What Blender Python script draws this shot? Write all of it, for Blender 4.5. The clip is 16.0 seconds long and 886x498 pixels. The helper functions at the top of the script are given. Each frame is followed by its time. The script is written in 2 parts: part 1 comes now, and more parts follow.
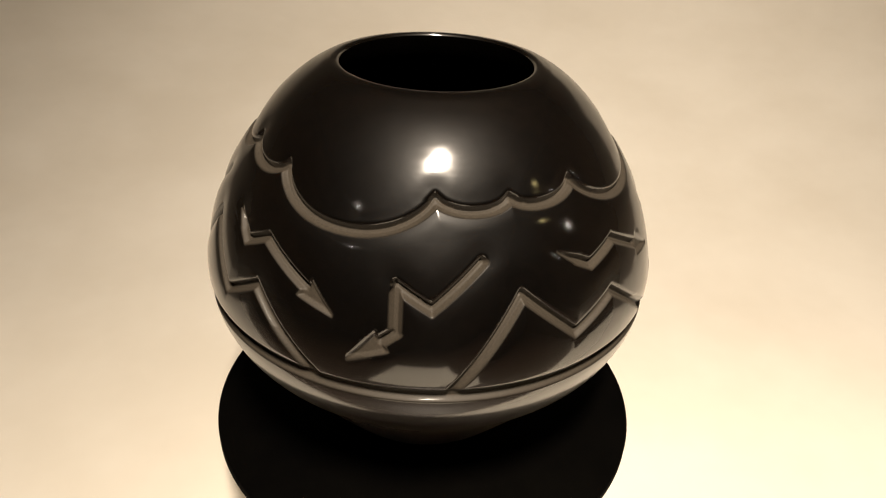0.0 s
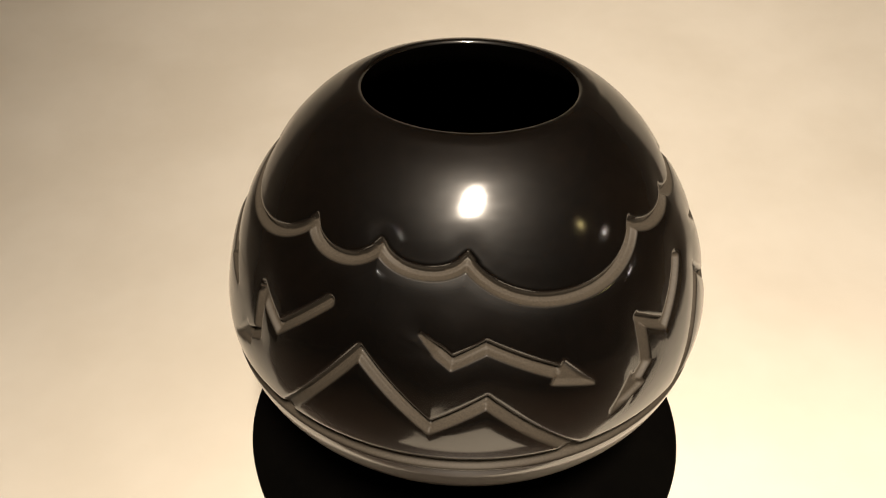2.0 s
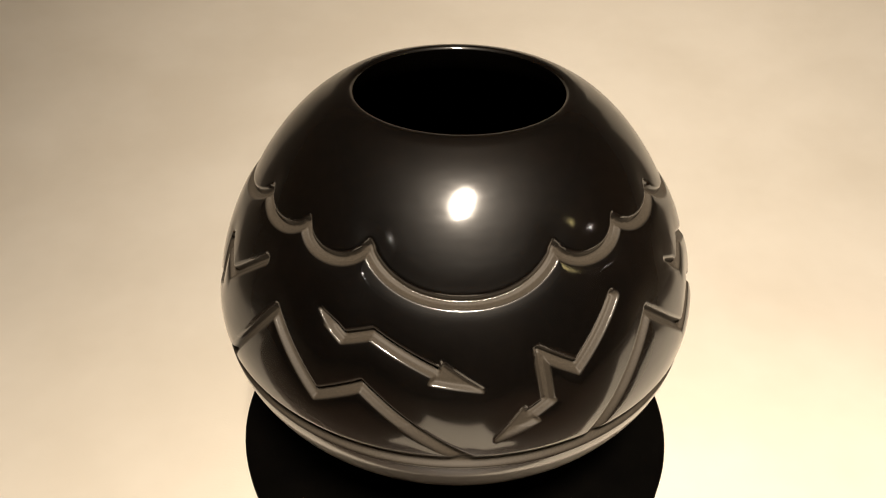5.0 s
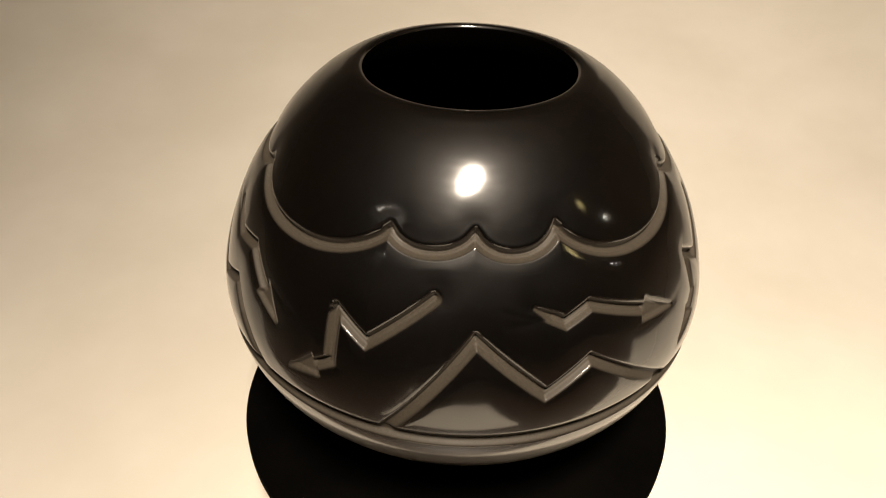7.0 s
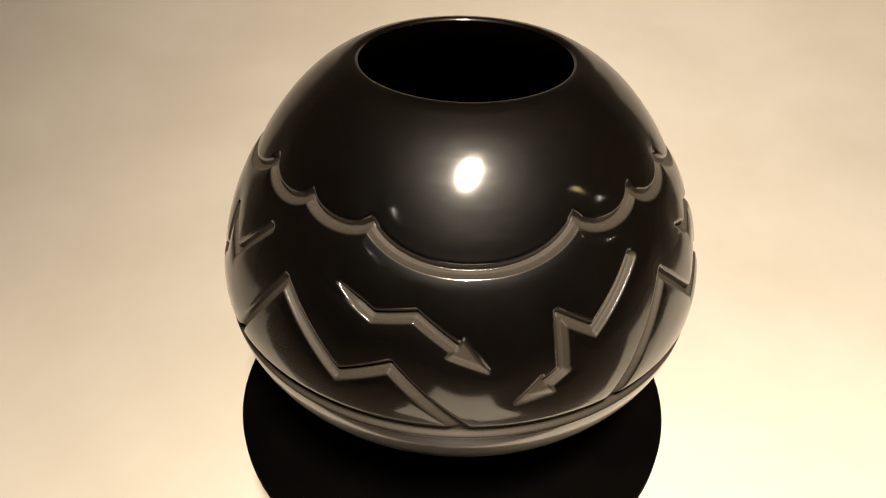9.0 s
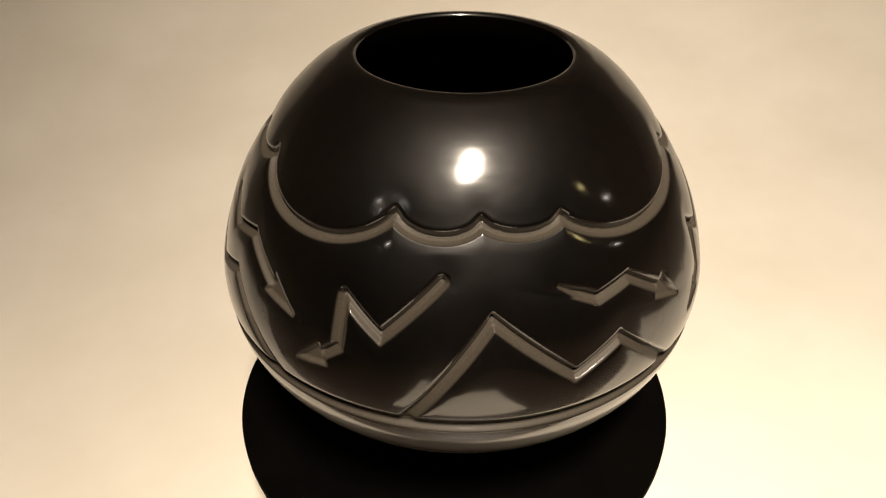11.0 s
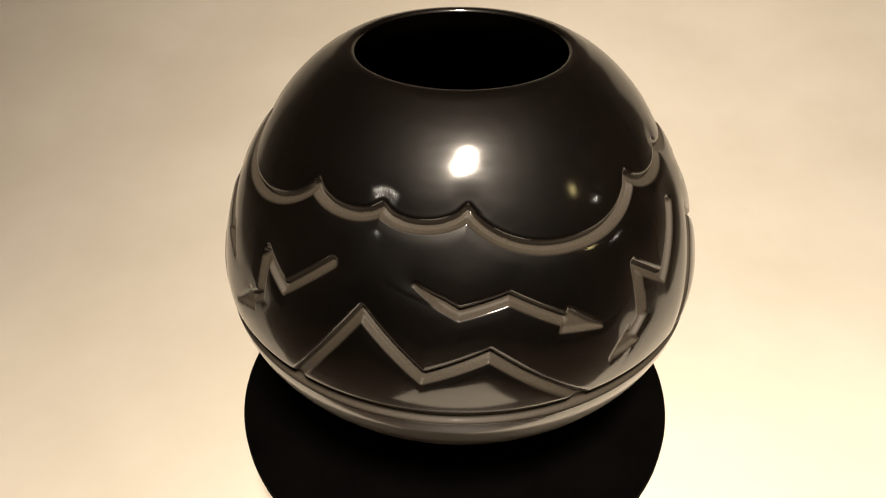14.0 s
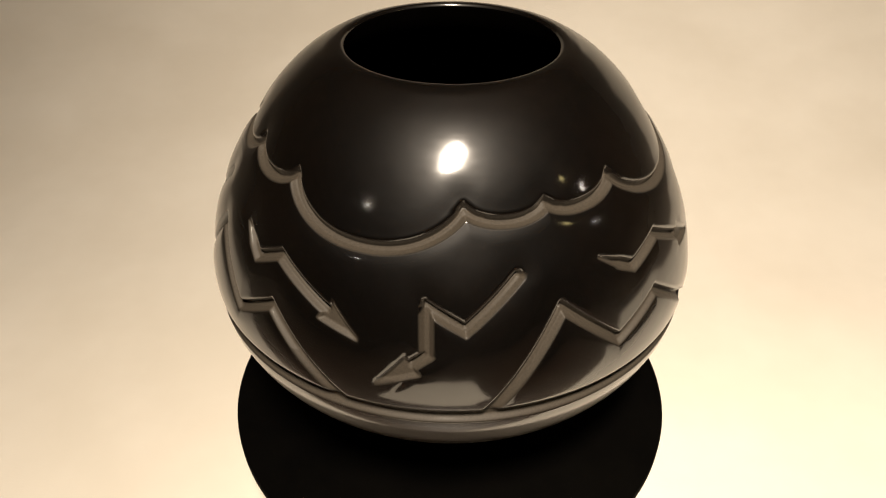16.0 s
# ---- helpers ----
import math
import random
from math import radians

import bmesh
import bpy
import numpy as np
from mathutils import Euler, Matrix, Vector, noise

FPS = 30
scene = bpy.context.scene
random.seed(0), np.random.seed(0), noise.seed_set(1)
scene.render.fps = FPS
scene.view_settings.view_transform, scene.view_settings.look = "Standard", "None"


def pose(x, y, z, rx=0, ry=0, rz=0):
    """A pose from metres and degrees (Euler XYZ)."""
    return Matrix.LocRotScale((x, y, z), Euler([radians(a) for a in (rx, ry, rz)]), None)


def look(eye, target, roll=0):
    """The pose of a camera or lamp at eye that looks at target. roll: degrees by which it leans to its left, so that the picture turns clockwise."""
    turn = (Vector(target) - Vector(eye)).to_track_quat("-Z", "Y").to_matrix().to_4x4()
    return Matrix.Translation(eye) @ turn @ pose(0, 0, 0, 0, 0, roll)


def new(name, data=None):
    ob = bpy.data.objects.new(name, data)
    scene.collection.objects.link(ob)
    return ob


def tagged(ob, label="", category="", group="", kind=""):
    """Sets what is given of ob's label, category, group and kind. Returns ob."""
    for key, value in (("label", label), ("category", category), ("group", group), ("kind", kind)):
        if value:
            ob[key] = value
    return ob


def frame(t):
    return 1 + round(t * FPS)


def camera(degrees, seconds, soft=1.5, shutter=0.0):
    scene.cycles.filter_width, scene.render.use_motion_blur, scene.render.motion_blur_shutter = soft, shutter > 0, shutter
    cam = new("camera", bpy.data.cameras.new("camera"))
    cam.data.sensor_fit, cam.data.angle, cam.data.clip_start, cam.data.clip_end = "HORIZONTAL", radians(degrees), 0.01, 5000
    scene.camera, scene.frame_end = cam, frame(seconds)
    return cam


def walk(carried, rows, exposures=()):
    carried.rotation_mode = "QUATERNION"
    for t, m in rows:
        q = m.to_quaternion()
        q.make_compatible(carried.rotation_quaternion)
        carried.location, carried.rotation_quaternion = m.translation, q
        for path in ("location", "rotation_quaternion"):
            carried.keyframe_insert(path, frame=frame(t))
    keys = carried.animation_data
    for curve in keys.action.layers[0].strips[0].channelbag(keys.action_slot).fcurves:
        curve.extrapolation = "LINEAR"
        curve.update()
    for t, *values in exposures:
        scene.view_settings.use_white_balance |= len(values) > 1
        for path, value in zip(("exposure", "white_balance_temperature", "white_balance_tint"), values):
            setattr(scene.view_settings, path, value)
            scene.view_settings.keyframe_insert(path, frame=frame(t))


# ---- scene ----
# A carved black vase turns on a motor turntable, on a table covered with a cream paper sweep.
TABLE = 0.75          # top of the paper
PLATTER = 0.825       # top of the black platter
SPIN0, SPIN = -34.23, 22.812   # degrees at 0 s, degrees a second

cam = camera(64.17, 16.0, soft=1.2)


def eye(x, y, z, pitch, roll, yaw):
    p, w = radians(pitch), radians(yaw)
    ahead = Vector((-math.sin(w) * math.cos(p), math.cos(w) * math.cos(p), math.sin(p)))
    at = Vector((x, y, z + PLATTER))
    return look(at, at + ahead, roll)


PATH = [
    (0, 0.0009, -0.3543, 0.3211, -31.19, 2.88, -1.05),
    (0.5, -0.0022, -0.3284, 0.3418, -35.23, 2.67, -1.30),
    (1, -0.0071, -0.3136, 0.3518, -35.92, 1.16, 0.55),
    (1.5, -0.0070, -0.3043, 0.3485, -37.25, 0.94, 0.95),
    (2, -0.0076, -0.3013, 0.3503, -37.08, 0.40, 1.19),
    (2.5, -0.0012, -0.3033, 0.3505, -36.85, -0.19, 2.45),
    (3, -0.0027, -0.3059, 0.3526, -36.42, -0.41, 2.58),
    (3.5, -0.0023, -0.3070, 0.3505, -36.06, -0.11, 2.68),
    (4, -0.0015, -0.3071, 0.3504, -36.13, -0.15, 2.05),
    (4.2, -0.0051, -0.3085, 0.3513, -35.96, 0.20, 1.19),
    (6.3, -0.0024, -0.3141, 0.3408, -36.13, 1.60, 1.26),
    (6.5, 0.0018, -0.3157, 0.3403, -35.74, 1.47, 1.92),
    (7, -0.0023, -0.3146, 0.3410, -36.47, 1.45, 1.55),
    (7.5, -0.0029, -0.3149, 0.3405, -36.51, 1.23, 0.96),
    (8, -0.0065, -0.3145, 0.3413, -36.71, 1.04, 0.20),
    (8.5, -0.0062, -0.3159, 0.3390, -36.38, 0.90, 0.40),
    (9, -0.0080, -0.3157, 0.3401, -36.75, 1.00, -0.11),
    (9.2, -0.0079, -0.3181, 0.3379, -36.19, 1.25, 0.07),
    (11.3, -0.0127, -0.3157, 0.3329, -35.97, -0.06, -1.04),
    (11.5, -0.0110, -0.3181, 0.3348, -36.08, -0.08, -0.71),
    (12, -0.0047, -0.3165, 0.3352, -36.12, -0.17, 0.41),
    (12.5, -0.0055, -0.3162, 0.3375, -36.58, -0.24, 0.22),
    (13, -0.0016, -0.3162, 0.3375, -36.47, -0.06, 0.72),
    (13.5, -0.0007, -0.3142, 0.3383, -36.91, -0.08, 0.93),
    (14, 0.0016, -0.3158, 0.3367, -36.69, -0.02, 1.58),
    (14.5, 0.0055, -0.3154, 0.3362, -36.74, -0.33, 2.23),
    (15, 0.0074, -0.3133, 0.3349, -36.82, -0.44, 2.52),
    (15.5, 0.0054, -0.3146, 0.3328, -36.47, -0.13, 2.21),
    (16, 0.0158, -0.3128, 0.3337, -36.77, 0.15, 3.70),
]
walk(cam, [(row[0], eye(*row[1:])) for row in PATH])

# ---- light ----
world = bpy.data.worlds.new("room_air")
world.use_nodes = True
world.node_tree.nodes["Background"].inputs[0].default_value = (0.05, 0.04, 0.03, 1)
world.node_tree.nodes["Background"].inputs[1].default_value = 0.05
scene.world = world


def area(name, at, target, power, size, size_y, colour, spread):
    data = bpy.data.lights.new(name, "AREA")
    data.shape, data.size, data.size_y = "ELLIPSE", size, size_y
    data.energy, data.color, data.spread = power, colour, radians(spread)
    ob = new(name, data)
    ob.matrix_world = look(at, target)
    return ob


area("lamp_overhead", (0.05, -0.615, PLATTER + 1.17), (0.225, -0.13, TABLE), 10.7, 0.118, 0.28, (1.0, 0.85, 0.68), 96)
# small lamps of the room, seen as points of light in the burnished clay
area("lamp_across_room", (0.90, -0.40, PLATTER + 0.71), (0.0, 0.0, PLATTER + 0.1), 0.03, 0.045, 0.06, (1.0, 0.78, 0.33), 150)
area("lamp_by_side_wall", (1.33, -0.31, PLATTER + 0.63), (0.0, 0.0, PLATTER + 0.1), 0.06, 0.024, 0.030, (1.0, 0.88, 0.74), 150)
area("lamp_behind_camera", (-0.95, -1.02, PLATTER + 1.01), (0.0, 0.0, PLATTER + 0.1), 0.06, 0.024, 0.030, (1.0, 0.88, 0.74), 150)
scene.view_settings.exposure = 0.0


# ---- materials ----
class Nodes:
    """A material and short ways to add nodes to it."""

    def __init__(self, name):
        self.mat = bpy.data.materials.new(name)
        self.mat.use_nodes = True
        self.tree = self.mat.node_tree
        self.bsdf = self.tree.nodes["Principled BSDF"]

    def add(self, kind, **values):
        node = self.tree.nodes.new(kind)
        for key, value in values.items():
            node.inputs[key].default_value = value
        return node

    def link(self, a, b):
        self.tree.links.new(a, b)

    def noise(self, scale, detail=4.0, rough=0.55, stretch=(1, 1, 1)):
        coord = self.add("ShaderNodeTexCoord")
        mapping = self.add("ShaderNodeMapping", Scale=stretch)
        tex = self.add("ShaderNodeTexNoise", Scale=scale, Detail=detail, Roughness=rough)
        self.link(coord.outputs["Object"], mapping.inputs["Vector"])
        self.link(mapping.outputs["Vector"], tex.inputs["Vector"])
        return tex.outputs["Fac"]

    def ramp(self, fac, low, high, a=0.35, b=0.65):
        node = self.add("ShaderNodeValToRGB")
        node.color_ramp.elements[0].position, node.color_ramp.elements[1].position = a, b
        node.color_ramp.elements[0].color, node.color_ramp.elements[1].color = (*low, 1), (*high, 1)
        self.link(fac, node.inputs["Fac"])
        return node.outputs["Color"]

    def span(self, fac, low, high):
        node = self.add("ShaderNodeMapRange")
        node.inputs["To Min"].default_value, node.inputs["To Max"].default_value = low, high
        self.link(fac, node.inputs["Value"])
        return node.outputs["Result"]

    def mix(self, fac, a, b):
        node = self.add("ShaderNodeMix")
        node.data_type = "FLOAT"
        self.link(fac, node.inputs[0]), self.link(a, node.inputs[2]), self.link(b, node.inputs[3])
        return node.outputs[0]

    def mix_colour(self, fac, a, b):
        node = self.add("ShaderNodeMix")
        node.data_type = "RGBA"
        self.link(fac, node.inputs[0]), self.link(a, node.inputs[6]), self.link(b, node.inputs[7])
        return node.outputs[2]

    def bump(self, height, distance, strength=1.0):
        node = self.add("ShaderNodeBump", Strength=strength, Distance=distance)
        self.link(height, node.inputs["Height"])
        self.link(node.outputs["Normal"], self.bsdf.inputs["Normal"])
        return node

    def set(self, **values):
        for key, value in values.items():
            socket = self.bsdf.inputs[key.replace("_", " ")]
            if hasattr(value, "is_linked"):
                self.link(value, socket)
            else:
                socket.default_value = value
        return self.mat


def blackware():
    """Burnished black clay; the carved floors (attribute 'matte') are left unpolished."""
    n = Nodes("burnished_black_clay")
    matte = n.add("ShaderNodeAttribute")
    matte.attribute_name = "matte"
    mask = matte.outputs["Fac"]
    streaks = n.noise(60.0, 5.0, 0.6, (1, 1, 7))
    mottle = n.noise(14.0, 3.0)
    grain = n.noise(1500.0, 2.0)
    polish = n.ramp(mottle, (0.0006, 0.0004, 0.00025), (0.0012, 0.0008, 0.0005))
    floor = n.ramp(grain, (0.040, 0.0335, 0.026), (0.056, 0.047, 0.036))
    n.set(Base_Color=n.mix_colour(mask, polish, floor),
          Roughness=n.mix(mask, n.span(mottle, 0.36, 0.50), n.span(grain, 0.48, 0.6)),
          Coat_Weight=n.span(mask, 0.72, 0.0), Coat_Roughness=n.span(streaks, 0.07, 0.15), Coat_IOR=2.2,
          Sheen_Weight=n.span(mask, 0.12, 0.0), Sheen_Roughness=0.35, Sheen_Tint=(1.0, 0.86, 0.7, 1))
    n.bsdf.inputs["IOR"].default_value = 1.28
    waves = n.add("ShaderNodeMath")          # the hand-burnished skin is never quite even
    n.link(n.span(streaks, 0.0, 0.035), waves.inputs[0]), n.link(n.noise(42.0, 2.0, 0.5, (1, 1, 1.6)), waves.inputs[1])
    n.bump(n.mix(mask, waves.outputs[0], n.span(grain, 0.0, 0.12)), 0.0005, 0.5)
    return n.mat


def paper():
    n = Nodes("cream_paper")
    broad, fibre = n.noise(5.0, 4.0, 0.6, (1, 1, 2.2)), n.noise(260.0, 4.0, 0.6, (1, 3, 1))
    n.set(Base_Color=n.ramp(broad, (0.72, 0.67, 0.58), (0.79, 0.745, 0.66)), Roughness=n.span(fibre, 0.6, 0.8))
    n.bump(fibre, 0.0003, 0.3)
    return n.mat


def black_felt():
    n = Nodes("black_rubber_mat")
    grain, broad = n.noise(700.0, 4.0), n.noise(25.0)
    n.set(Base_Color=n.ramp(broad, (0.0006, 0.0005, 0.0004), (0.0013, 0.0011, 0.0008)), Roughness=n.span(grain, 0.75, 0.95),
          Specular_IOR_Level=0.03)
    n.bump(grain, 0.0003, 0.5)
    return n.mat


def plain(name, low, high, scale, rough=(0.5, 0.7), depth=0.0004):
    n = Nodes(name)
    tone, grain = n.noise(scale), n.noise(scale * 20)
    n.set(Base_Color=n.ramp(tone, low, high), Roughness=n.span(grain, *rough))
    n.bump(grain, depth, 0.4)
    return n.mat


def wood():
    n = Nodes("brown_wood")
    tone = n.noise(9.0, 6.0, 0.6, (1, 9, 9))
    n.set(Base_Color=n.ramp(tone, (0.024, 0.0135, 0.008), (0.054, 0.031, 0.018)), Roughness=n.span(tone, 0.35, 0.5))
    n.bump(tone, 0.0005, 0.3)
    return n.mat


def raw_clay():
    # near-black without gloss, far darker than the unpolished carved floors
    n = Nodes("near_black_raw_clay")
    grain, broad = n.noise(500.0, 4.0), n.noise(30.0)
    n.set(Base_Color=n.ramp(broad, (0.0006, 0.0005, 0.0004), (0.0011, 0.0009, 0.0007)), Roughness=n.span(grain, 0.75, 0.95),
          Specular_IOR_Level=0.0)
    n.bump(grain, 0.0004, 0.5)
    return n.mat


CLAY, RAW, PAPER, FELT, WOOD = blackware(), raw_clay(), paper(), black_felt(), wood()
PLASTIC = plain("off_white_plastic", (0.66, 0.64, 0.56), (0.72, 0.70, 0.62), 30.0, (0.35, 0.5), 0.0001)
PLASTER = plain("dim_wall_paint", (0.30, 0.19, 0.10), (0.38, 0.245, 0.135), 4.0, (0.7, 0.9))
CARPET = plain("brown_carpet", (0.07, 0.05, 0.035), (0.11, 0.08, 0.055), 40.0, (0.85, 1.0), 0.003)


# ---- mesh helpers ----
def part(name, bm, material, parent=None, label=""):
    mesh = bpy.data.meshes.new(name)
    bm.normal_update()
    bm.to_mesh(mesh)
    bm.free()
    mesh.materials.append(material)
    ob = new(name, mesh)
    ob.parent = parent
    return tagged(ob, label)


def box(bm, x0, x1, y0, y1, z0, z1, bevel=0.0):
    made = bmesh.ops.create_cube(bm, size=1.0, matrix=Matrix.LocRotScale(
        ((x0 + x1) / 2, (y0 + y1) / 2, (z0 + z1) / 2), None, (x1 - x0, y1 - y0, z1 - z0)))
    if bevel:
        edges = list({e for v in made["verts"] for e in v.link_edges})
        bmesh.ops.bevel(bm, geom=edges, offset=bevel, segments=2, affect="EDGES", profile=0.5)
    return bm


def lathe(profile, around=96, smooth=True):
    """A closed solid of revolution from (radius, height) pairs; radius 0 closes an end."""
    bm, rings = bmesh.new(), []
    for r, z in profile:
        if r < 1e-6:
            rings.append([bm.verts.new((0, 0, z))])
        else:
            rings.append([bm.verts.new((r * math.sin(2 * math.pi * i / around), -r * math.cos(2 * math.pi * i / around), z)) for i in range(around)])
    for a, b in zip(rings, rings[1:]):
        for i in range(around):
            j = (i + 1) % around
            face = [a[i % len(a)], a[j % len(a)], b[j % len(b)], b[i % len(b)]]
            face = list(dict.fromkeys(face))
            if len(face) > 2:
                bm.faces.new(face).smooth = smooth
    return bm


# ---- the room ----
def room():
    x0, x1, y0, y1, h, t = -1.7, 1.7, -2.0, 1.5, 2.4, 0.1
    for name, b, m, label in (
            ("floor", (x0, x1, y0, y1, -0.1, 0.0), CARPET, "dark brown carpeted floor under the table"),
            ("ceiling", (x0, x1, y0, y1, h, h + t), PLASTER, "plain dim painted ceiling of the room"),
            ("wall_north", (x0 - t, x1 + t, y1, y1 + t, -0.1, h + t), PLASTER, "plain dim painted wall behind the paper sweep"),
            ("wall_south", (x0 - t, x1 + t, y0 - t, y0, -0.1, h + t), PLASTER, "plain dim painted wall behind the camera"),
            ("wall_west", (x0 - t, x0, y0, y1, -0.1, h + t), PLASTER, "plain dim painted side wall"),
            ("wall_east", (x1, x1 + t, y0, y1, -0.1, h + t), PLASTER, "plain dim painted side wall")):
        tagged(part(name, box(bmesh.new(), *b), m), label, kind="structure")


def table():
    top = TABLE - 0.001
    thing = tagged(new("table"), "brown wooden table covered with cream paper", "table")
    part("tabletop", box(bmesh.new(), -1.0, 1.0, -1.20, 0.95, top - 0.03, top, 0.004), WOOD, thing)
    for x in (-0.93, 0.93):
        for y in (-1.13, 0.88):
            part("leg", box(bmesh.new(), x - 0.03, x + 0.03, y - 0.03, y + 0.03, 0.0, top - 0.03, 0.003), WOOD, thing)


def sweep():
    """Seamless paper: flat on the table, then curved up behind the vase."""
    line = [(-0.142 + 0.0342 * i, 0.0) for i in range(11)]
    y0, r = line[-1][0], 0.48
    line += [(y0 + r * math.sin(a), r - r * math.cos(a)) for a in (radians(5 * k) for k in range(1, 18))]
    bm, xs = bmesh.new(), [-0.70 + 0.05 * i for i in range(29)]

    def ripple(x, y, z):
        return 0.0015 * noise.noise(Vector((x * 2.2, y * 2.2, z * 2.2))) if y > 0.24 else 0.0

    def askew(x, y):
        return 0.14 * x * max(0.0, (y0 - y) / (y0 + 0.142))

    rows = []
    for lift in (0.0006, 0.0):
        rows.append([[bm.verts.new((x, y - askew(x, y) - ripple(x, y, z) * (z > 0.05), TABLE - 0.0006 + lift + z)) for x in xs] for y, z in line])
    for k, grid in enumerate(rows):
        for a, b in zip(grid, grid[1:]):
            for i in range(len(xs) - 1):
                f = [a[i], a[i + 1], b[i + 1], b[i]]
                bm.faces.new(f if k == 0 else f[::-1]).smooth = True
    up, down = rows
    for a, b in ((up[0], down[0]), (up[-1], down[-1])):
        for i in range(len(xs) - 1):
            bm.faces.new((a[i], b[i], b[i + 1], a[i + 1]))
    tagged(part("paper_backdrop", bm, PAPER), "seamless sheet of plain cream paper swept up behind", "backdrop", kind="structure")


# ---- the turntable ----
def turntable():
    thing = tagged(new("turntable"), "round motor turntable with a flat black top", "turntable")
    thing.location = (0, 0, TABLE)
    h = PLATTER - TABLE
    part("base", lathe([(0, 0), (0.118, 0), (0.121, 0.002), (0.127, h - 0.014), (0.126, h - 0.0105), (0.123, h - 0.009), (0, h - 0.009)], 128),
         PLASTIC, thing, "off-white plastic base ring")
    r, z = 0.1320, h - 0.0085
    top = part("platter", lathe([(0, 0), (r - 0.0015, 0), (r - 0.0004, 0.0006), (r, 0.0018), (r, 0.0066), (r - 0.0004, 0.0078), (r - 0.0014, 0.0085), (0, 0.0085)], 160),
               FELT, thing, "matt black round platter")
    top.location = (0, 0, z)
    return thing, top


# ---- the loose sheet in front, seen only as a reflection in the vase ----
def loose_sheet():
    bm = bmesh.new()
    xs, ys = [-0.115 + 0.023 * i for i in range(11)], [-0.58 + 0.031 * j for j in range(11)]
    top = [[bm.verts.new((x, y, TABLE + 0.0012 + 0.004 * (abs(x) / 0.115) ** 6)) for x in xs] for y in ys]
    low = [[bm.verts.new(v.co - Vector((0, 0, 0.0005))) for v in row] for row in top]
    for grid, flip in ((top, 1), (low, -1)):
        for a, b in zip(grid, grid[1:]):
            for i in range(10):
                bm.faces.new((a[i], a[i + 1], b[i + 1], b[i])[::flip]).smooth = True
    tagged(part("sheet_of_paper", bm, PAPER), "loose sheet of cream paper lying on the dark wooden table", "paper")


# ---- the vase ----
# outer and inner outline in millimetres: radius, height over the platter
OUTLINE_LOW = [(40, 0.2), (53, 0.8), (62, 8), (77, 27), (89.5, 43.5), (99, 56), (107.6, 65.5), (112.8, 72), (116.5, 77.8), (119.2, 83), (121.2, 88.5), (123.0, 95.0)]
OUTLINE_MID = [(124.6, 105), (124.9, 112), (123.9, 120.6), (118.5, 139.8), (110.3, 159.1), (98.0, 178.2), (83.8, 196.8), (70.3, 209.2)]
OUTLINE_LIP = [(63.5, 213.6), (58.0, 216.2), (54.2, 217.4), (52.0, 217.7), (50.6, 217.6), (49.8, 217.0), (49.4, 216.0), (49.3, 214.2), (49.8, 209.0), (53, 203), (65, 192), (87, 171), (102, 146), (110.5, 104), (103, 70), (82, 34), (60, 14), (30, 9)]

# carved lines: degrees round the vase, millimetres up
DOWN_BOLTS = [
    [(317.4, 163.9), (305.5, 143.0), (297.6, 152.3), (298.8, 131.9), (295.1, 127.5), (288.9, 117.8)],
    [(229.0, 165.1), (215.9, 144.4), (208.3, 153.5), (208.5, 131.2), (205.1, 126.7), (199.2, 120.1)],
    [(136.9, 165.3), (125.2, 142.5), (116.6, 154.8), (116.2, 133.1), (112.9, 127.7), (107.4, 121.8)],
    [(46.5, 163.1), (35.4, 144.9), (27.7, 153.6), (28.0, 134.1), (25.1, 129.5), (18.8, 120.2)]]
SIDE_BOLTS = [
    [(339.3, 161.1), (345.8, 152.0), (352.6, 158.1), (367.0, 145.3), (373.7, 137.7)],
    [(250.1, 161.0), (256.5, 154.0), (262.7, 158.3), (276.7, 147.1), (285.0, 140.8)],
    [(161.4, 160.8), (170.0, 152.6), (178.9, 155.7), (187.3, 144.4), (193.0, 135.8)],
    [(66.0, 161.7), (75.3, 152.3), (85.6, 157.4), (96.9, 145.5), (104.3, 138.9)]]
PEAKS = [
    [(309.0, 105.1), (326.7, 150.1), (342.0, 124.0), (352.7, 136.6), (370.8, 105.1)],
    [(220.5, 105.1), (237.8, 151.1), (251.7, 125.8), (261.6, 136.8), (283.2, 105.1)],
    [(130.4, 105.1), (147.2, 151.8), (163.6, 123.8), (174.5, 133.8), (189.3, 105.1)],
    [(39.9, 105.1), (55.3, 148.5), (68.5, 125.1), (81.3, 135.7), (101.1, 105.1)]]
# cloud cusps in order round the vase, and the low point between each and the next
CUSPS = [(35.4, 185.6), (55.8, 184.8), (77.1, 186.2), (124.5, 184.9), (145.4, 184.1), (165.3, 183.0), (216.5, 184.7), (237.4, 185.8), (257.8, 186.2), (305.2, 186.3), (326.6, 187.0), (348.4, 186.1)]
LOWS = [180.9, 180.9, 171.8, 179.0, 179.4, 171.7, 179.4, 178.9, 172.0, 179.6, 181.0, 171.3]
RING, RING_HALF = 102.8, 1.7


def curve_through(points, step):
    """Points about a step apart along a smooth curve through the given ones."""
    out, p = [], [points[0], *points, points[-1]]
    for a, b, c, d in zip(p, p[1:], p[2:], p[3:]):
        count = max(2, round(math.dist(b, c) / step))
        for k in range(count):
            u = k / count
            out.append(tuple(0.5 * (2 * q + (s - o) * u + (2 * o - 5 * q + 4 * s - w) * u * u + (3 * q - o - 3 * s + w) * u ** 3)
                             for o, q, s, w in zip(a, b, c, d)))
    return out + [points[-1]]


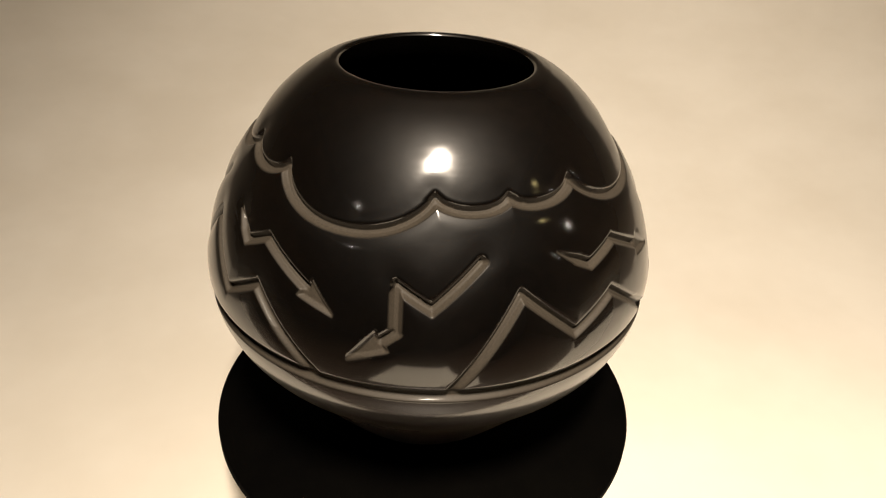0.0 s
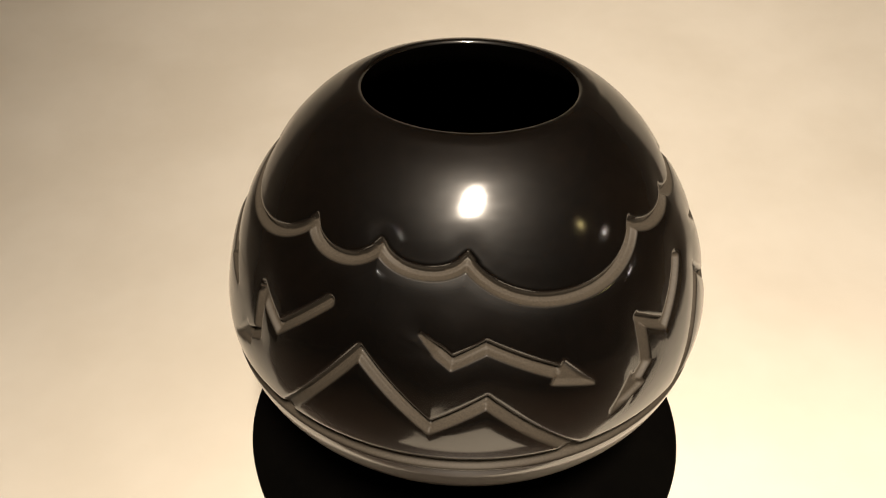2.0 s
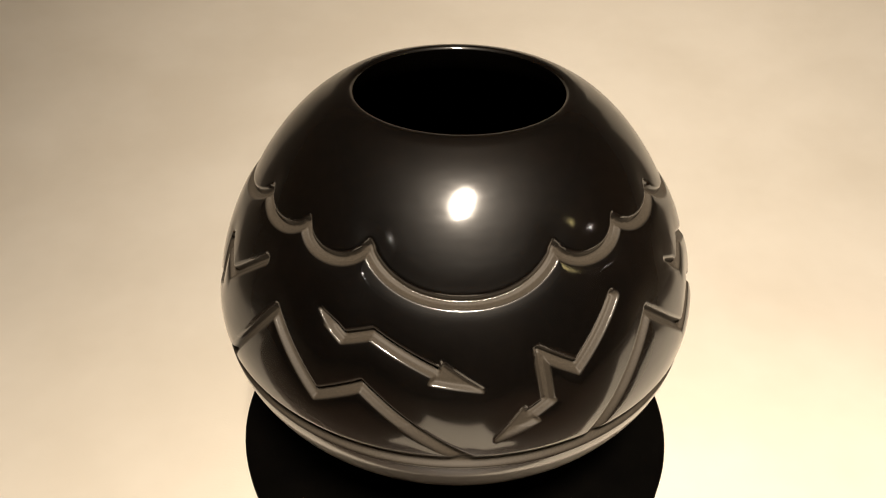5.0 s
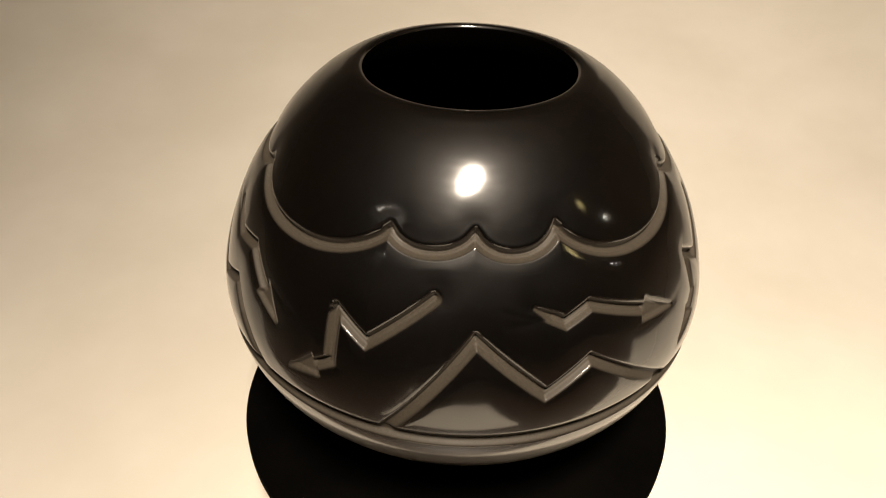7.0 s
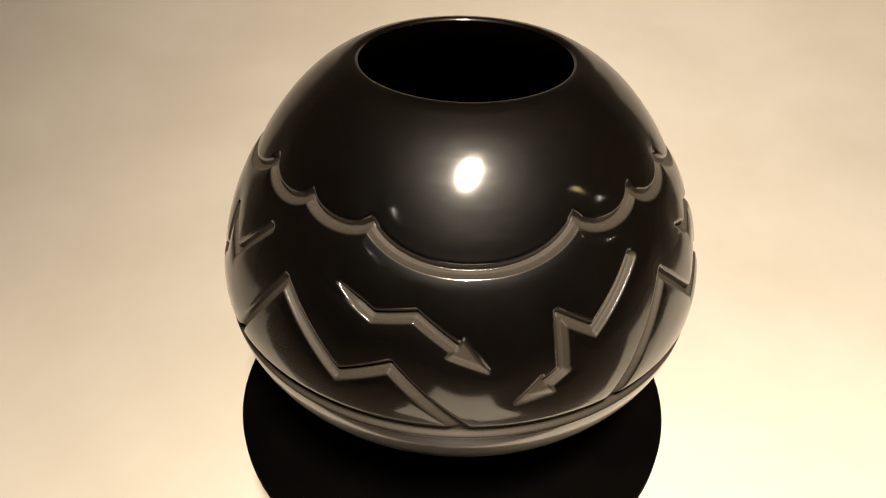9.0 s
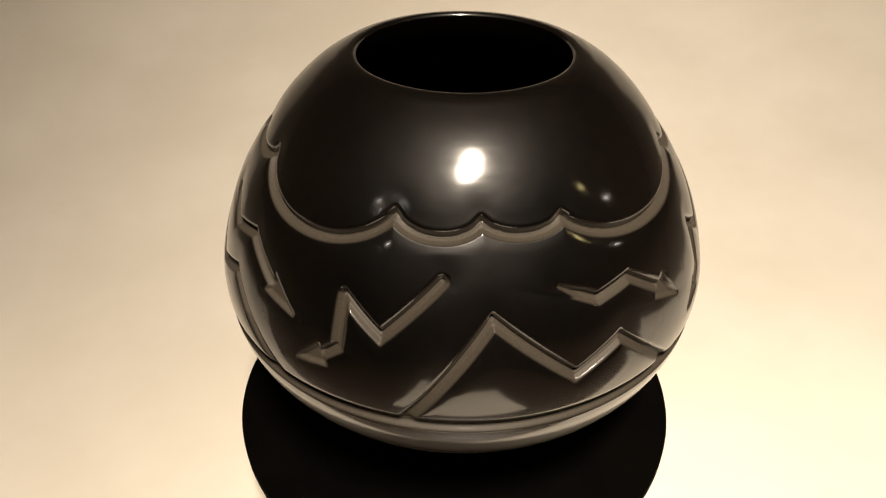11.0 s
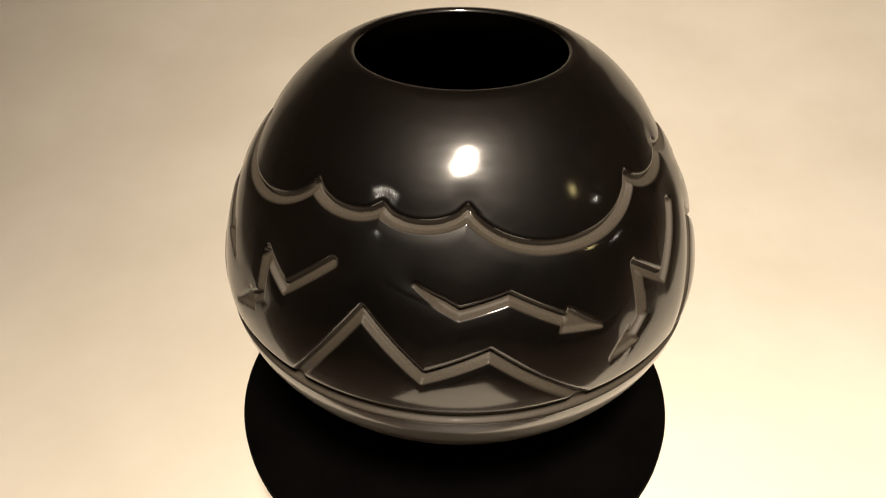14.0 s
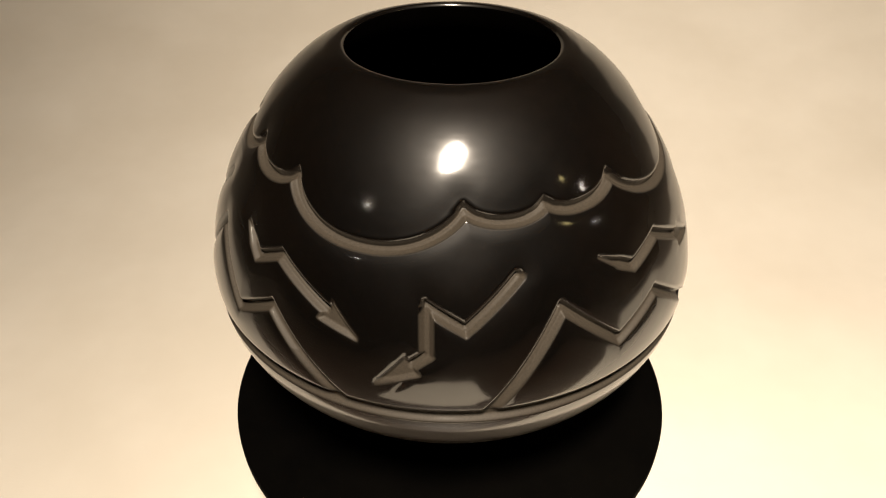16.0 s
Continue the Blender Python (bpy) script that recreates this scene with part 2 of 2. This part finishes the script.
def vase():
    thing = tagged(new("vase"), "round burnished black clay vase carved with clouds, lightning and mountain peaks", "vase")
    thing.location = (0, 0, PLATTER)
    # the outline, finest where it is carved
    fine = np.array(curve_through(OUTLINE_LOW + OUTLINE_MID + OUTLINE_LIP, 0.34))
    a = int(np.argmax(fine[:, 1] > 8)) + 1
    b = int(np.argmax(fine[:, 1] > 216.0))
    fair = fine.copy()
    for _ in range(700):
        fair[a:b] += (fair[a - 1:b - 1] - 2 * fair[a:b] + fair[a + 1:b + 1]) / 4
    fine = [tuple(q) for q in fair]
    turn_in = next(i for i, q in enumerate(fine) if q[1] > 217.55)
    keep = []
    for k, (r, z) in enumerate(fine):
        outer = k < turn_in
        carved = outer and 92 < z < 206
        gap = 0.34 if carved or (z > 214 and r < 60) else (1.2 if z > 200 or outer else 4.0)
        if not keep or math.dist((r, z), keep[-1]) >= gap * 0.98:
            keep.append((r, z))
    line = np.array(keep)
    along = np.concatenate([[0], np.cumsum(np.hypot(*np.diff(line, axis=0).T))])
    tang = np.gradient(line, along, axis=0)
    tang /= np.linalg.norm(tang, axis=1)[:, None]
    normal = np.stack([tang[:, 1], -tang[:, 0]], 1)          # outwards, in (r, z)
    crest = int(np.argmax(line[:, 1]))
    rows, cols = len(line), 2304
    step = 360.0 / cols
    first, last = int(np.argmax(line[:, 1] > 52)), int(np.argmax(line[:, 1] > 208))
    up = along[first:last]
    radius = line[first:last, 0]
    degree = radians(1.0)

    def height(z):
        return float(np.interp(z, line[:crest, 1], along[:crest]))

    half, wall = 1.1, 1.6          # floor and wall on the lower side
    half_up, wall_up = 0.95, 3.2     # the upper side is cut a little steeper
    cut = np.zeros((last - first, cols), np.float32)
    matte = np.zeros_like(cut)
    owner = np.full(cut.shape, -1, np.int16)
    pieces = []                                              # name, parent piece, label

    def press(cs, d, depth, piece, floor, lift=0.0, tail=0.55, reach=2.7, stop=2.6, narrow=0.33, bend=0.55):
        """Carve where d, the distance past the floor's edge, is under the wall's width."""
        u = np.clip(1 - d / wall, 0, 1)
        roll = bend * u * u + (1 - bend) * (1 - np.sqrt(np.clip(1 - u * u, 0, 1)))   # a rolled edge above, a plain slope below
        slope = u * u * (3 - 2 * u)
        soft = depth * (slope + (roll - slope) * lift) + tail * np.exp(-(np.clip(d - wall, 0, 90) / reach) ** 1.5)
        soft = soft + stop * lift ** 3 * np.exp(-((d - 0.02) / narrow) ** 2)     # a deeper stop cut under the upper edge
        now = cut[:, cs]
        wins = soft > now
        cut[:, cs] = np.where(wins, soft, now)
        matte[:, cs] = np.maximum(matte[:, cs], np.clip(0.5 - (d - 1.75 * (1 - lift * lift) + 0.12 * lift ** 2) / 0.35, 0, 1))
        own = owner[:, cs]
        owner[:, cs] = np.where((d < floor) & wins, piece, own)

    def columns(lo, hi):
        return np.arange(math.floor((lo - 11) / step), math.ceil((hi + 11) / step)) % cols

    def offsets(cs, at):
        return ((cs * step - at + 180) % 360 - 180)[None, :] * degree * radius[:, None]

    def past(d, lift, wide=1.0):
        """Distance past the floor, in lower-wall widths; lift is 1 above the line and 0 below it."""
        return (d - wide * (half + (half_up - half) * lift)) * wall / (wall + (wall_up - wall) * lift)

    def blank(verts):
        cs = columns(min(v[0] for v in verts), max(v[0] for v in verts))
        return [cs, np.full((len(up), len(cs)), 99.0), np.full((len(up), len(cs)), 0.5)]

    def join(field, d, lift):
        near = d < field[1]
        field[1], field[2] = np.where(near, d, field[1]), np.where(near, lift, field[2])

    def stroke(field, a, b, wide=(1.0, 1.0)):
        cs = field[0]
        px, py = offsets(cs, a[0]), (up - height(a[1]))[:, None]
        dx, dy = (b[0] - a[0]) * degree * radius[:, None], height(b[1]) - height(a[1])
        u = np.clip((px * dx + py * dy) / (dx * dx + dy * dy), 0, 1)
        d = np.hypot(px - u * dx, py - u * dy)
        lift = 0.5 + 0.5 * (py - u * dy) / np.maximum(d, 1e-6)
        join(field, past(d, lift, wide[0] + (wide[1] - wide[0]) * np.minimum(u / 0.65, 1)), lift)

    def corner(field, a, v, b, longest=2.4):
        """A pointed outer corner where two strokes meet."""
        scale = degree * float(np.interp(v[1], line[:crest, 1], line[:crest, 0]))
        p = np.array([(v[0] - a[0]) * scale, height(v[1]) - height(a[1])])
        q = np.array([(b[0] - v[0]) * scale, height(b[1]) - height(v[1])])
        p, q = p / np.hypot(*p), q / np.hypot(*q)
        out = p - q
        size = np.hypot(*out)
        if size < 0.35:
            return
        out /= size
        n, m = np.array([-p[1], p[0]]), np.array([-q[1], q[0]])
        n, m = n * np.sign(n @ out), m * np.sign(m @ out)
        px, py = offsets(field[0], v[0]), (up - height(v[1]))[:, None]
        def edge(e):
            return past(px * e[0] + py * e[1], 0.5 + 0.5 * e[1])

        d = np.maximum(np.maximum(edge(n), edge(m)), -(px * out[0] + py * out[1]))
        reach = half + (half_up - half) * (0.5 + 0.5 * out[1])
        d = np.maximum(d, px * out[0] + py * out[1] - reach * longest)
        join(field, d, 0.5 + 0.5 * out[1])

    def groove(verts, piece, first_wide=1.0, depth=2.4):
        field = blank(verts)
        for i, (a, b) in enumerate(zip(verts, verts[1:])):
            stroke(field, a, b, (first_wide if i == 0 else 1.0, 1.0))
        for a, v, b in zip(verts, verts[1:], verts[2:]):
            corner(field, a, v, b)
        press(field[0], field[1], depth, piece, 0.0, field[2])

    def head(base, tip, piece, spread=4.6, depth=2.0):
        cs = columns(min(base[0], tip[0]), max(base[0], tip[0]))
        px, py = offsets(cs, base[0]), (up - height(base[1]))[:, None]
        dx, dy = (tip[0] - base[0]) * degree * radius[:, None], height(tip[1]) - height(base[1])
        length = np.hypot(dx, dy)
        ux, uy = dx / length, dy / length
        ahead, aside = px * ux + py * uy, np.abs(py * ux - px * uy)
        lean = np.hypot(length, spread)
        d = np.maximum(-ahead, (aside * length + (ahead - length) * spread) / lean)
        lift = 0.5 + 0.5 * np.tanh((py - ahead * uy) / 1.2)
        d = np.maximum(np.maximum(d + 1.65, ahead - length + 1.0), aside - spread + 1.5)
        press(cs, past(d, lift), depth, piece, 0.0, lift, tail=0.2, stop=0.0)

    def piece(name, parent=-1, label=""):
        pieces.append((name, parent, label))
        return len(pieces) - 1

    ring = piece("base_groove", -1, "unpolished grey-brown groove round the foot of the carving")
    above = (up - height(RING))[:, None] + np.zeros((1, cols))
    over = above > 0
    d = np.where(over, (above - 1.1) * wall / 4.8, past(-above, 0.0, RING_HALF))
    press(np.arange(cols), d, 3.3, ring, 0.0, over * 1.0, tail=0.3, stop=0.6, bend=0.85)
    for verts in PEAKS:
        groove(verts, piece("mountain_line", -1, "unpolished carved line of two mountain peaks"))
    for verts in DOWN_BOLTS:
        k = piece("lightning_bolt", -1, "unpolished carved zigzag bolt pointing downwards")
        groove(verts[:-1], k)
        head(verts[-2], verts[-1], piece("arrowhead", k))
    for verts in SIDE_BOLTS:
        k = piece("lightning_bolt", -1, "unpolished carved zigzag bolt pointing sideways")
        groove(verts[:-1], k, -0.9)
        head(verts[-2], verts[-1], piece("arrowhead", k))
    scallops = []
    for i, (a, low) in enumerate(zip(CUSPS, LOWS)):
        b = CUSPS[(i + 1) % 12]
        b = (b[0] + (360 if b[0] < a[0] else 0), b[1])
        k = piece("cloud_scallop", -1, "unpolished carved cloud scallop line")
        sag = (a[1] + b[1]) / 2 - low
        dots = []
        for j in range(61):
            u = 0.5 - 0.5 * math.cos(math.pi * j / 60)
            dots.append((a[0] + (b[0] - a[0]) * u, a[1] + (b[1] - a[1]) * u - sag * (1 - abs(2 * u - 1) ** 2.2) ** 0.8))
        scallops.append((k, dots))
    for i, (k, dots) in enumerate(scallops):
        field = blank(dots)
        for p, q in zip(dots, dots[1:]):
            stroke(field, p, q)
        before, after = scallops[i - 1][1], scallops[(i + 1) % 12][1]
        back = 360 if before[-1][0] - dots[0][0] > 180 else 0
        ahead = 360 if dots[-1][0] - after[0][0] > 180 else 0
        corner(field, (before[-13][0] - back, before[-13][1]), dots[0], dots[12])
        corner(field, dots[-13], dots[-1], (after[12][0] + ahead, after[12][1]))
        # the neighbours' ends, so that the stop cut ends at the cusp
        for p, q in zip(before[-17:], before[-16:]):
            stroke(field, (p[0] - back, p[1]), (q[0] - back, q[1]))
        for p, q in zip(after[:16], after[1:17]):
            stroke(field, (p[0] + ahead, p[1]), (q[0] + ahead, q[1]))
        press(field[0], field[1], 2.4, k, 0.0, field[2], stop=1.3, narrow=0.45)

    # tool marks are rounded off by the burnishing
    def rounded(grid, times):
        for _ in range(times):
            grid = (np.roll(grid, 1, 1) + 2 * grid + np.roll(grid, -1, 1)) / 4
            grid[1:-1] = (grid[:-2] + 2 * grid[1:-1] + grid[2:]) / 4
        return grid

    cut, matte = rounded(cut, 4), rounded(matte, 2)

    # the whole surface, pushed in where it is carved
    sunk = np.zeros((rows, cols), np.float32)
    sunk[first:last] = cut
    dull = np.zeros((rows, cols), np.float32)
    dull[first:last] = matte
    whose = np.full((rows, cols), -1, np.int16)
    whose[first:last] = owner
    turn = np.radians(np.arange(cols) * step)
    rr = line[:, :1] - normal[:, :1] * sunk
    zz = line[:, 1:] - normal[:, 1:] * sunk
    place = np.stack([rr * np.sin(turn), -rr * np.cos(turn), zz], -1).reshape(-1, 3) * 0.001
    grid = place.reshape(rows, cols, 3)
    facing = np.cross(np.roll(grid, -1, 1) - np.roll(grid, 1, 1), np.gradient(grid, axis=0))
    facing = (facing / np.maximum(np.linalg.norm(facing, axis=2, keepdims=True), 1e-12)).reshape(-1, 3)
    i, j = np.meshgrid(np.arange(rows - 1), np.arange(cols), indexing="ij")
    j2 = (j + 1) % cols
    quads = np.stack([i * cols + j, i * cols + j2, (i + 1) * cols + j2, (i + 1) * cols + j], -1).reshape(-1, 4)
    ids = np.stack([whose.reshape(-1)[quads[:, c]] for c in range(4)], 1)
    face_owner = np.where((ids == ids[:, :1]).all(1), ids[:, 0], -1)

    def sheet(name, faces, parent, label, material=CLAY):
        used, flat = np.unique(faces, return_inverse=True)
        flat = flat.reshape(-1)
        mesh = bpy.data.meshes.new(name)
        mesh.vertices.add(len(used))
        mesh.vertices.foreach_set("co", place[used].astype(np.float32).reshape(-1))
        mesh.loops.add(len(flat))
        mesh.loops.foreach_set("vertex_index", flat.astype(np.int32))
        mesh.polygons.add(len(faces))
        mesh.polygons.foreach_set("loop_start", np.arange(0, len(flat), 4, dtype=np.int32))
        mesh.polygons.foreach_set("use_smooth", np.ones(len(faces), bool))
        mesh.update(calc_edges=True)
        mesh.attributes.new("matte", "FLOAT", "POINT").data.foreach_set("value", dull.reshape(-1)[used])
        mesh.normals_split_custom_set_from_vertices(facing[used])      # one smooth skin across the parts
        mesh.materials.append(material)
        ob = new(name, mesh)
        ob.parent = parent
        return tagged(ob, label)

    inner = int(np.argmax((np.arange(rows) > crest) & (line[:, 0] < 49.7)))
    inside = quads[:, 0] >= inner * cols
    sheet("body", quads[(face_owner < 0) & ~inside], thing, "glossy burnished black clay body")
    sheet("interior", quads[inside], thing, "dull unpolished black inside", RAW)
    part("foot", lathe([(0, 0), (0.0405, 0.0), (0.0415, 0.0004), (0.0402, 0.0010), (0, 0.0012)], 96), CLAY, thing)
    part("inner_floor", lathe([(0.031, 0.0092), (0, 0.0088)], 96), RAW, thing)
    made = []
    for n, (name, parent, label) in enumerate(pieces):
        faces = quads[face_owner == n]
        made.append(sheet(name, faces, made[parent] if parent >= 0 else thing, label))
    return thing


room()
table()
sweep()
deck, platter = turntable()
loose_sheet()
pot = vase()


def motions():
    turns = [(t / 2, SPIN0 + SPIN * t / 2) for t in range(33)]
    # the vase stands a little off the platter's axis
    off = Vector((-0.0019, 0.0020, 0))
    walk(pot, [(t, pose(0, 0, PLATTER, 0, 0, a) @ Matrix.Translation(off)) for t, a in turns])
    walk(platter, [(t, pose(0, 0, PLATTER - TABLE - 0.0085, 0, 0, a)) for t, a in turns])


motions()
